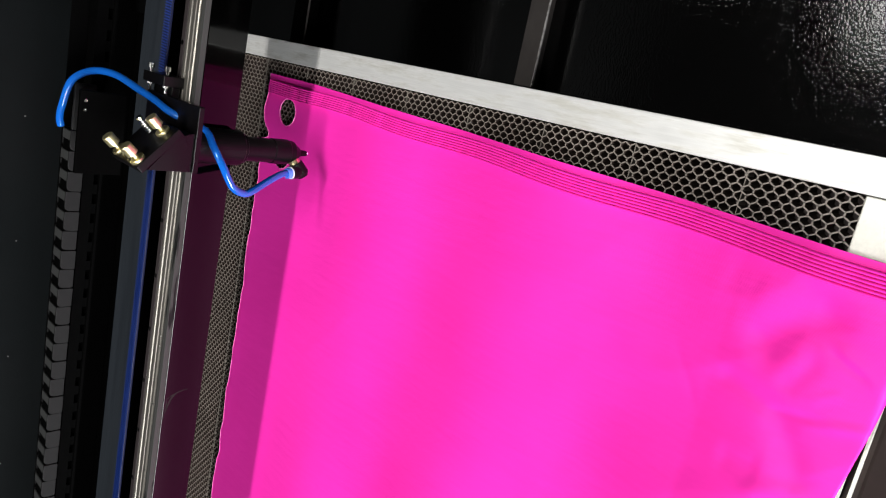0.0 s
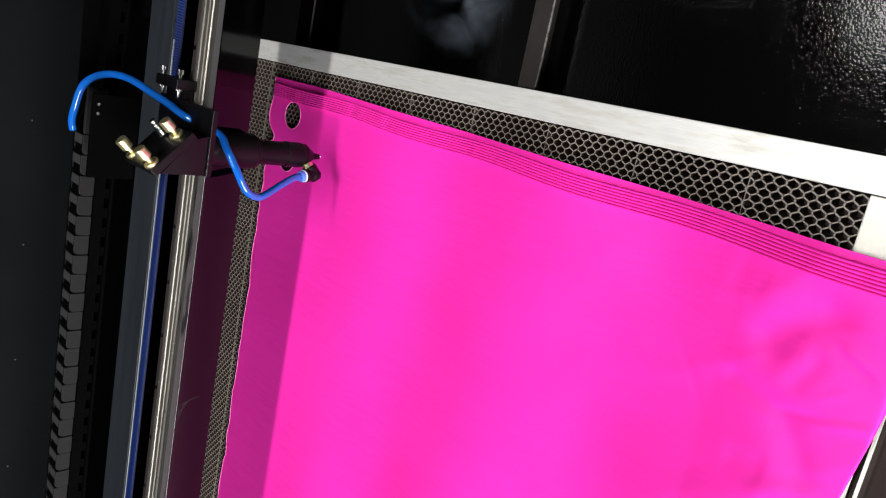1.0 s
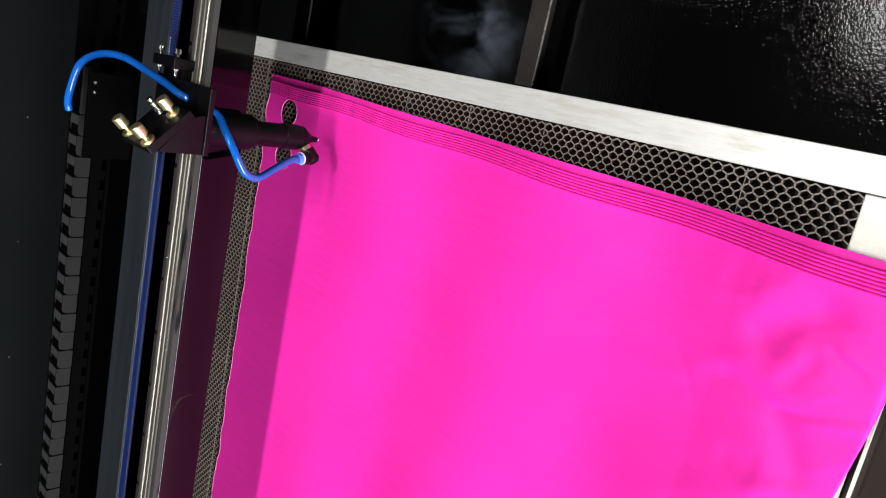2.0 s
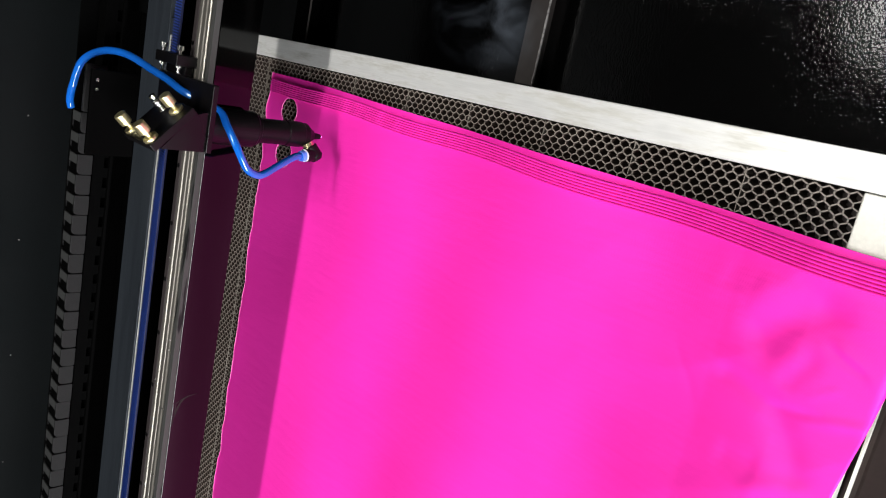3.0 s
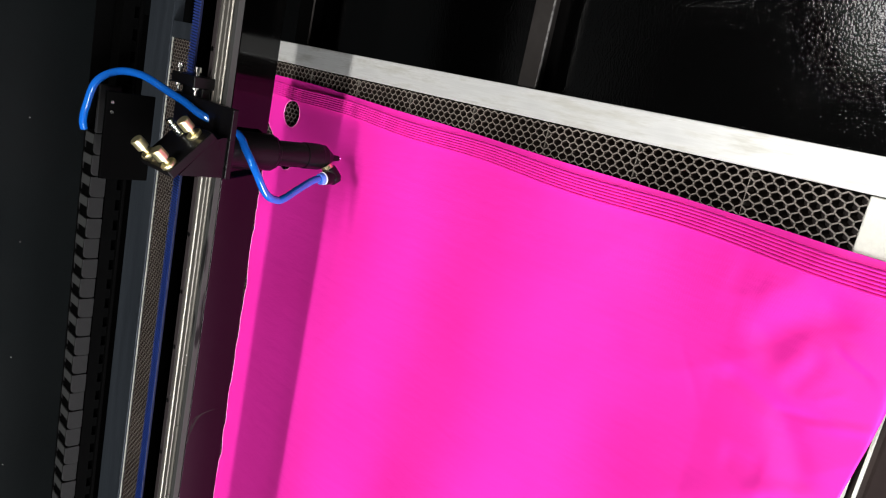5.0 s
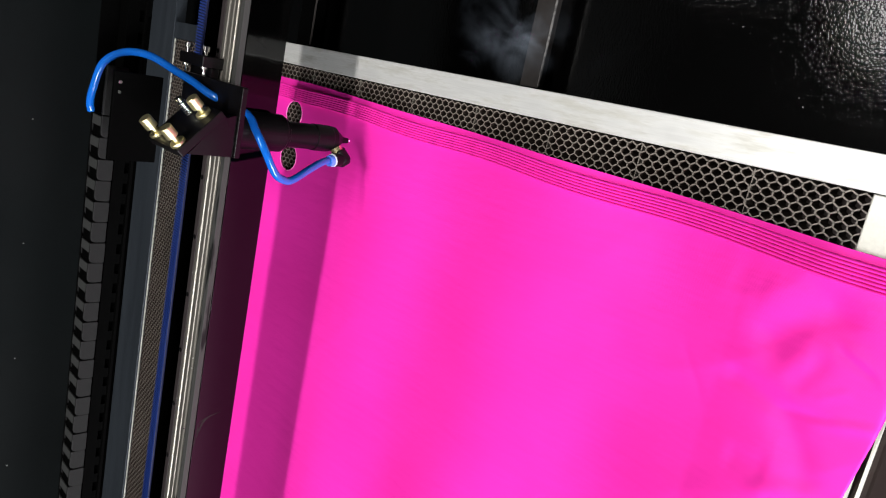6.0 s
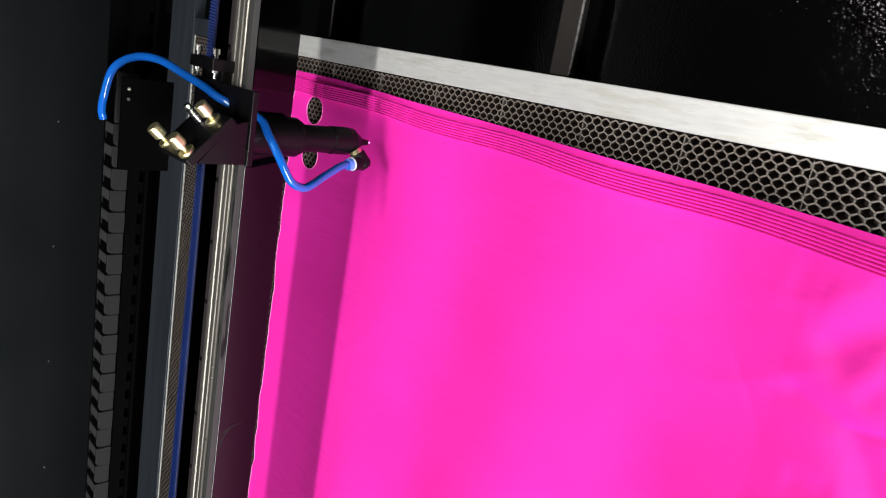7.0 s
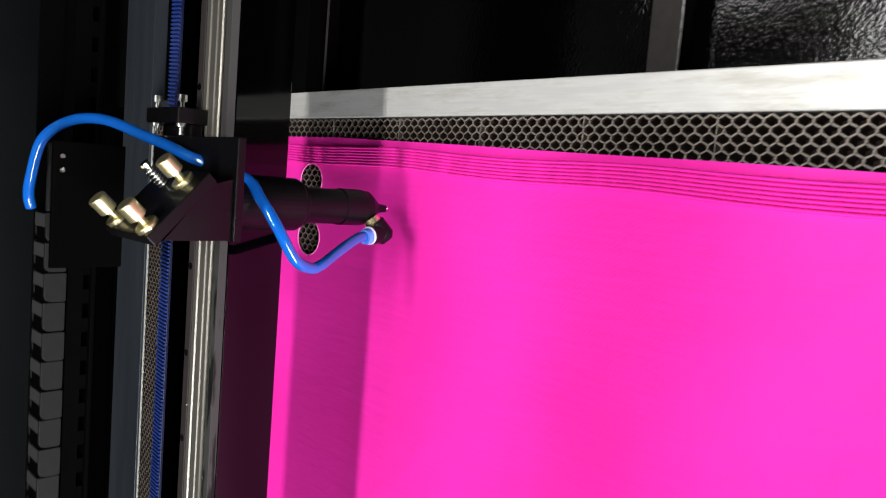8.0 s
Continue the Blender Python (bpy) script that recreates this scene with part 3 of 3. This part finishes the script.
def cutting_head():
    h = thing("cutting_head", (HX, HY, 0.0225), "black laser cutting head with brass knobs and a blue air hose", "cutting head")
    # carriage over the rail
    part("carriage", solid(-0.0885, -0.0430, 0.2380, 0.2900, 0.1240, 0.1300, 0.0008), ANOD, h)
    part("flange_plate", solid(-0.0888, -0.0405, 0.2010, 0.2890, 0.1302, 0.1345, 0.0006), ANOD, h)
    for y0, y1 in ((0.2030, 0.2080), (0.2420, 0.2470)):
        part("cheek", prism([(-0.0885, 0.1347), (-0.0885, 0.1665), (-0.0630, 0.1450), (-0.0600, 0.1347)], 1, y0, y1), ANOD, h, "black triangular cheek plate")
    part("mirror_housing", prism([(-0.0875, 0.1347), (-0.0875, 0.1640), (-0.0640, 0.1440), (-0.0610, 0.1347)], 1, 0.2082, 0.2418), ANOD, h)
    # sloping mirror plate with its three knobs and a spring
    n = Vector((0.68, 0, 0.733)).normalized()
    u = Vector((0.733, 0, -0.68)).normalized()
    c = Vector((-0.0766, 0.2250, 0.1563))
    bm = solid(-0.0200, 0.0200, -0.0230, 0.0230, 0, 0.0060, 0.0007)
    for v in bm.verts:
        v.co = c + u * v.co.x + Vector((0, 1, 0)) * v.co.y + n * (v.co.z + 0.0004)
    bmesh.ops.recalc_face_normals(bm, faces=bm.faces[:])
    part("mirror_plate", bm, ANOD, h)
    top = c + n * 0.0066
    for du, dy in ((-0.0140, 0.0165), (-0.0145, -0.0160), (0.0130, -0.0090)):
        knob(h, top + u * du + Vector((0, dy, 0)), n)
    coil = [top + u * (0.0095 + 0.0026 * math.cos(a)) + Vector((0, 0.005 + 0.0026 * math.sin(a), 0)) + n * (a * 0.00028) for a in (i * 0.45 for i in range(84))]
    part("spring", pipe(bmesh.new(), coil, 0.0006, 6), SCREW, h, "bright steel coil spring", True)
    part("spring_pin", turned(top + u * 0.0095 + Vector((0, 0.005, 0)), n, [(0, 0.0014), (0.0120, 0.0014), (0.0122, 0.0024), (0.0140, 0.0024)], 16), SCREW, h)
    # lens tube
    part("upper_tube", turned((HX, HY, 0.1300), (0, 0, -1), [(0, 0.0135), (0.0005, 0.0140), (0.044, 0.0140), (0.045, 0.0132)], 40), ANOD, h)
    part("clamp_ring", turned((HX, HY, 0.0870), (0, 0, -1), [(0, 0.0118), (0.0005, 0.0122), (0.0045, 0.0122), (0.005, 0.0116)], 40), ANOD, h)
    part("lens_tube", turned((HX, HY, 0.0830), (0, 0, -1), [(0, 0.0098), (0.0270, 0.0098)], 40), ANOD, h)
    part("nozzle_nut", turned((HX, HY, 0.0560), (0, 0, -1), [(0, 0.0098), (0.0005, 0.0104), (0.0150, 0.0104), (0.0158, 0.0100)], 40), ANOD, h)
    part("nozzle", turned((HX, HY, 0.0402), (0, 0, -1), [(0, 0.0100), (0.0040, 0.0098), (0.0120, 0.0042), (0.0125, 0.0030), (0.0196, 0.0021), (0.0202, 0.0012)], 32), ANOD, h, "tapered black nozzle")
    # air inlet elbow
    part("brass_ring", turned((HX - 0.0060, HY - 0.0060, 0.0360), (-0.75, -0.45, -0.45), [(0, 0.0048), (0.0034, 0.0048)], 24), BRASS, h, "brass threaded ring")
    e = part("elbow", turned((HX - 0.0082, HY - 0.0074, 0.0346), (-0.75, -0.35, -0.55), [(0, 0.0058), (0.0006, 0.0062), (0.0100, 0.0062), (0.0128, 0.0040)], 24), ANOD, h, "black push-in elbow")
    part("elbow_arm", turned((HX - 0.0135, HY - 0.0100, 0.0300), (-0.15, -0.15, 1.0), [(0, 0.0052), (0.0006, 0.0056), (0.0105, 0.0056), (0.0110, 0.0050)], 24), ANOD, h)
    part("white_ring", turned((HX - 0.0152, HY - 0.0118, 0.0408), (-0.15, -0.15, 1.0), [(0, 0.0052), (0.0010, 0.0052)], 24), GASKET, h, "white ring")
    part("release_collar", turned((HX - 0.0154, HY - 0.0120, 0.0419), (-0.15, -0.15, 1.0), [(0, 0.0046), (0.0035, 0.0043)], 24), COLLAR, h, "pale blue release collar")
    run = [(HX - 0.0156, HY - 0.0124, 0.0430), (-0.0880, 0.2120, 0.0520), (-0.0940, 0.2050, 0.0695), (-0.1000, 0.1985, 0.0850), (-0.1015, 0.1970, 0.0930), (-0.0965, 0.1960, 0.1035),
           (-0.0810, 0.2000, 0.1120), (-0.0690, 0.2090, 0.1160), (-0.0590, 0.2200, 0.1190), (-0.0515, 0.2400, 0.1360), (-0.0460, 0.2600, 0.1400), (-0.0415, 0.2780, 0.1450), (-0.0345, 0.3050, 0.1545), (-0.0360, 0.3260, 0.1645), (-0.0470, 0.3400, 0.1740),
           (-0.0680, 0.3480, 0.1770), (-0.0790, 0.3530, 0.1765), (-0.0860, 0.3550, 0.1745)]
    part("air_hose", pipe(bmesh.new(), spline(run), 0.0029, 18), HOSE, h, "glossy blue polyurethane air hose", True)
    # belt clamp with four cap screws
    b = part("belt_clamp", solid(-0.0340, -0.0260, 0.2540, 0.2910, 0.1200, 0.1385, 0.0007), ANOD, h, "black belt clamp block")
    for y, z in ((0.2843, 0.1354), (0.2610, 0.1330)):
        part("cap_screw", turned((-0.0261, y, z), (1, 0, 0), [(0, 0.0013), (0.0030, 0.0013), (0.0031, 0.0024), (0.0066, 0.0024), (0.0068, 0.0021)], 16), SCREW, b, "bright cap screw")
        part("cap_screw", turned((-0.0339, y, z), (-1, 0, 0), [(0, 0.0026), (0.0018, 0.0026), (0.0019, 0.0012), (0.0060, 0.0012)], 16), SCREW, b, "bright cap screw")
    part("clamp_arm", solid(-0.0430, -0.0341, 0.2560, 0.2890, 0.1240, 0.1300, 0.0006), ANOD, h)
    # bracket to the cable chain
    br = part("chain_bracket", solid(-0.1120, -0.0480, 0.2895, 0.2930, 0.1490, 0.1840, 0.0006), MATT, h, "black bracket plate to the cable chain")
    part("chain_arm", solid(-0.1000, -0.0800, 0.2932, 0.3448, 0.1560, 0.1600, 0.0005), MATT, h)
    for x in (-0.0555, -0.0625):
        part("bracket_screw", turned((x, 0.2894, 0.1802), (0, -1, 0), [(0, 0.0012), (0.0012, 0.0012)], 12), SCREW, br, "bright screw head")
    part("spark", turned((HX, HY, 0.0196), (0, 0, -1), [(0, 0.0004), (0.0006, 0.0006), (0.0012, 0.0003)], 12), SPARK, h, "glowing laser spark")
    return h


# ---- the cable chain, which follows the head ----
def cable_chain():
    ch = thing("cable_chain", (HX, 0.355, 0.158), "black plastic cable chain lying along the gantry", "cable chain")
    x, pitch = -0.0881, 0.01740
    y0, y1, z0, z1 = 0.3450, 0.3672, 0.1575, 0.1694

    def plate():
        out = []
        w = pitch * 0.975
        for r, sx, sz, a0 in ((0.0006, 0, 1, 0), (0.0042, -1, 1, 90), (0.0010, -1, 0, 180), (0.0010, 0, 0, 270)):
            cx = -w + r if sx else -r
            cz = z1 - r if sz else z0 + r
            for i in range(5):
                a = radians(a0 + 22.5 * i)
                out.append((cx + r * math.cos(a), cz + r * math.sin(a)))
        return out

    shape = plate()
    part("end_plate", solid(x + 0.0006, -0.0485, y0, y0 + 0.0030, 0.1520, z1, 0.0012), CHAIN, ch)
    first = None
    for i in range(40):
        px = x - pitch * i
        if first is None:
            bm = prism([(px + a, b) for a, b in shape], 1, y0, y0 + 0.0018)
            bmesh.ops.bevel(bm, geom=[e for e in bm.edges if all(v.co.y < y0 + 0.0001 for v in e.verts)], offset=0.0004, segments=2, affect="EDGES", profile=0.5)
            link = part("chain_link", bm, CHAIN, ch)
            other = part("far_plate", prism([(px + a, b - 0.0010) for a, b in shape], 1, y1 - 0.0010, y1), CHAIN, link)
            bar = part("crossbar", solid(px - pitch * 0.50, px - pitch * 0.06, y0 + 0.0019, y1 - 0.0019, z1 - 0.0022, z1 - 0.0002, 0.0003), CHAIN_BAR, link, "worn grey crossbar")
            # black filler box, put in so the openings between the bars stay dark
            low = part("cable", solid(px - pitch * 0.998, px, y0 + 0.0025, y1 - 0.0025, z0 + 0.0010, z1 - 0.0012), MATT, link, "black filler that darkens the chain's openings")
            first = (link, other, bar, low)
        else:
            link = new("chain_link", first[0].data)
            link.parent = ch
            link.matrix_basis = pose(-pitch * i * K, (0.0009 if i % 2 else 0.0) * K, 0)
            for ob in first[1:]:
                c = new(ob.name.split(".")[0], ob.data)
                c.parent = link
                c.matrix_basis = ob.matrix_basis.copy()
    # the lower run, folded back under the upper one, with the teeth of its links
    bm = bmesh.new()
    for i in range(-20, 40):
        px = x - pitch * (i + 0.4)
        box(bm, px - pitch, px, 0.3465, 0.3630, 0.1478, 0.1565)
        box(bm, px - pitch * 0.70, px - pitch * 0.20, 0.3470, 0.3625, 0.1441, 0.1477)
    # matt black puts the shade under the upper run into the colour
    tagged(part("lower_run", bm, MATT, ch), kind="stuff")
    return ch


# ---- smoke drifting off the cut ----
def smoke_puff(x, y, z, seed):
    """Two bulging sheets of thin smoke, one behind the other."""
    puff = thing("smoke_puff", (x, y, z), "thin bluish-white smoke curling over the dark side deck", "smoke", "smoke puffs")
    for i in range(2):
        bm = bmesh.new()
        n = 22
        grid = []
        for a in range(n + 1):
            line = []
            for b in range(n + 1):
                u, v = (a / n - 0.5) * 0.084, (b / n - 0.5) * 0.084
                w = 0.012 * (i - 0.5) + 0.010 * noise.noise((u * 26 + seed, v * 26 + i * 3.7, seed * 1.3))
                line.append(bm.verts.new((x + u, y + 0.55 * v - 0.8 * w, z + 0.8 * v + 0.55 * w)))
            grid.append(line)
        for p, q in zip(grid, grid[1:]):
            for b in range(n):
                bm.faces.new((p[b], p[b + 1], q[b + 1], q[b]))
        part("smoke_sheet", bm, SMOKE, puff, "", True)
    return puff


shell()
machine_body()
bed()
cloth()
GANTRY = gantry()
HEAD = cutting_head()
CHAIN_RUN = cable_chain()
PUFFS = (smoke_puff(0.19, 0.09, 0.03, 1.7), smoke_puff(0.30, 0.05, 0.03, 6.1))

# seconds, travel along the beam, travel of the beam (plan units)
TRAVEL = [
    (0, 0, 0), (0.2, 0.0025, -0.0020), (0.4, 0.0100, -0.0085), (0.5, 0.0123, -0.0071), (0.6, 0.0115, -0.0026), (0.8, 0.0074, 0.0015), (1, 0.0019, -0.0108),
    (1.2, 0.0021, -0.0290), (1.4, 0.0070, -0.0233), (1.5, 0.0108, -0.0212), (1.7, 0.0170, -0.0150), (2.2, 0.0130, -0.0100), (2.8, 0.0215, -0.0213), (3, 0.0163, -0.0141),
    (3.2, 0.0173, -0.0202), (3.5, 0.0233, -0.0272), (3.6, 0.0270, -0.0150), (4, 0.024, -0.0113), (4.3, 0.0285, -0.0170), (4.5, 0.0296, -0.0117), (4.7, 0.0083, -0.0262),
    (5.2, 0.0050, -0.0420), (5.8, 0.0152, -0.0490), (6, 0.0213, -0.0446), (6.5, 0.0242, -0.0321), (7, 0.0172, -0.0439), (7.5, 0.0231, -0.0389), (7.8, 0.0234, -0.0452), (8, 0.0142, -0.0378),
]

# seconds, place and turn of each smoke puff
DRIFT = (
    ((0, 0.190, 0.090, 0.030, 0), (0.7, 0.110, 0.080, 0.030, 8), (1.3, 0.046, 0.062, 0.030, 20), (2.2, 0.046, 0.045, 0.032, 30), (2.8, 0.051, 0.036, 0.034, 40), (3.5, 0.060, 0.030, 0.038, 55), (4.1, 0.110, 0.040, 0.050, 70), (5.2, 0.250, 0.060, 0.080, 90), (8, 0.500, 0.080, 0.150, 130)),
    ((0, 0.300, 0.050, 0.030, 0), (4.6, 0.220, 0.040, 0.030, -20), (5.2, 0.130, 0.030, 0.030, -38), (5.8, 0.050, 0.024, 0.030, -50), (6.2, 0.050, 0.022, 0.034, -60), (6.6, 0.062, 0.022, 0.040, -72), (7.1, 0.120, 0.030, 0.050, -88), (8, 0.280, 0.050, 0.090, -110)),
)


def motions():
    at = {ob: ob.location.copy() for ob in (GANTRY, HEAD, CHAIN_RUN)}
    for ob, along in ((GANTRY, 0), (HEAD, 1), (CHAIN_RUN, 1)):
        o = at[ob]
        walk(ob, [(t, pose(o.x + a * along * K, o.y + b * K, o.z)) for t, a, b in TRAVEL])

    # the puffs drift over the side deck and on out of the machine
    for puff, rows in zip(PUFFS, DRIFT):
        walk(puff, [(t, pose(x * K, y * K, z * K, 0, 0, turn)) for t, x, y, z, turn in rows])


motions()
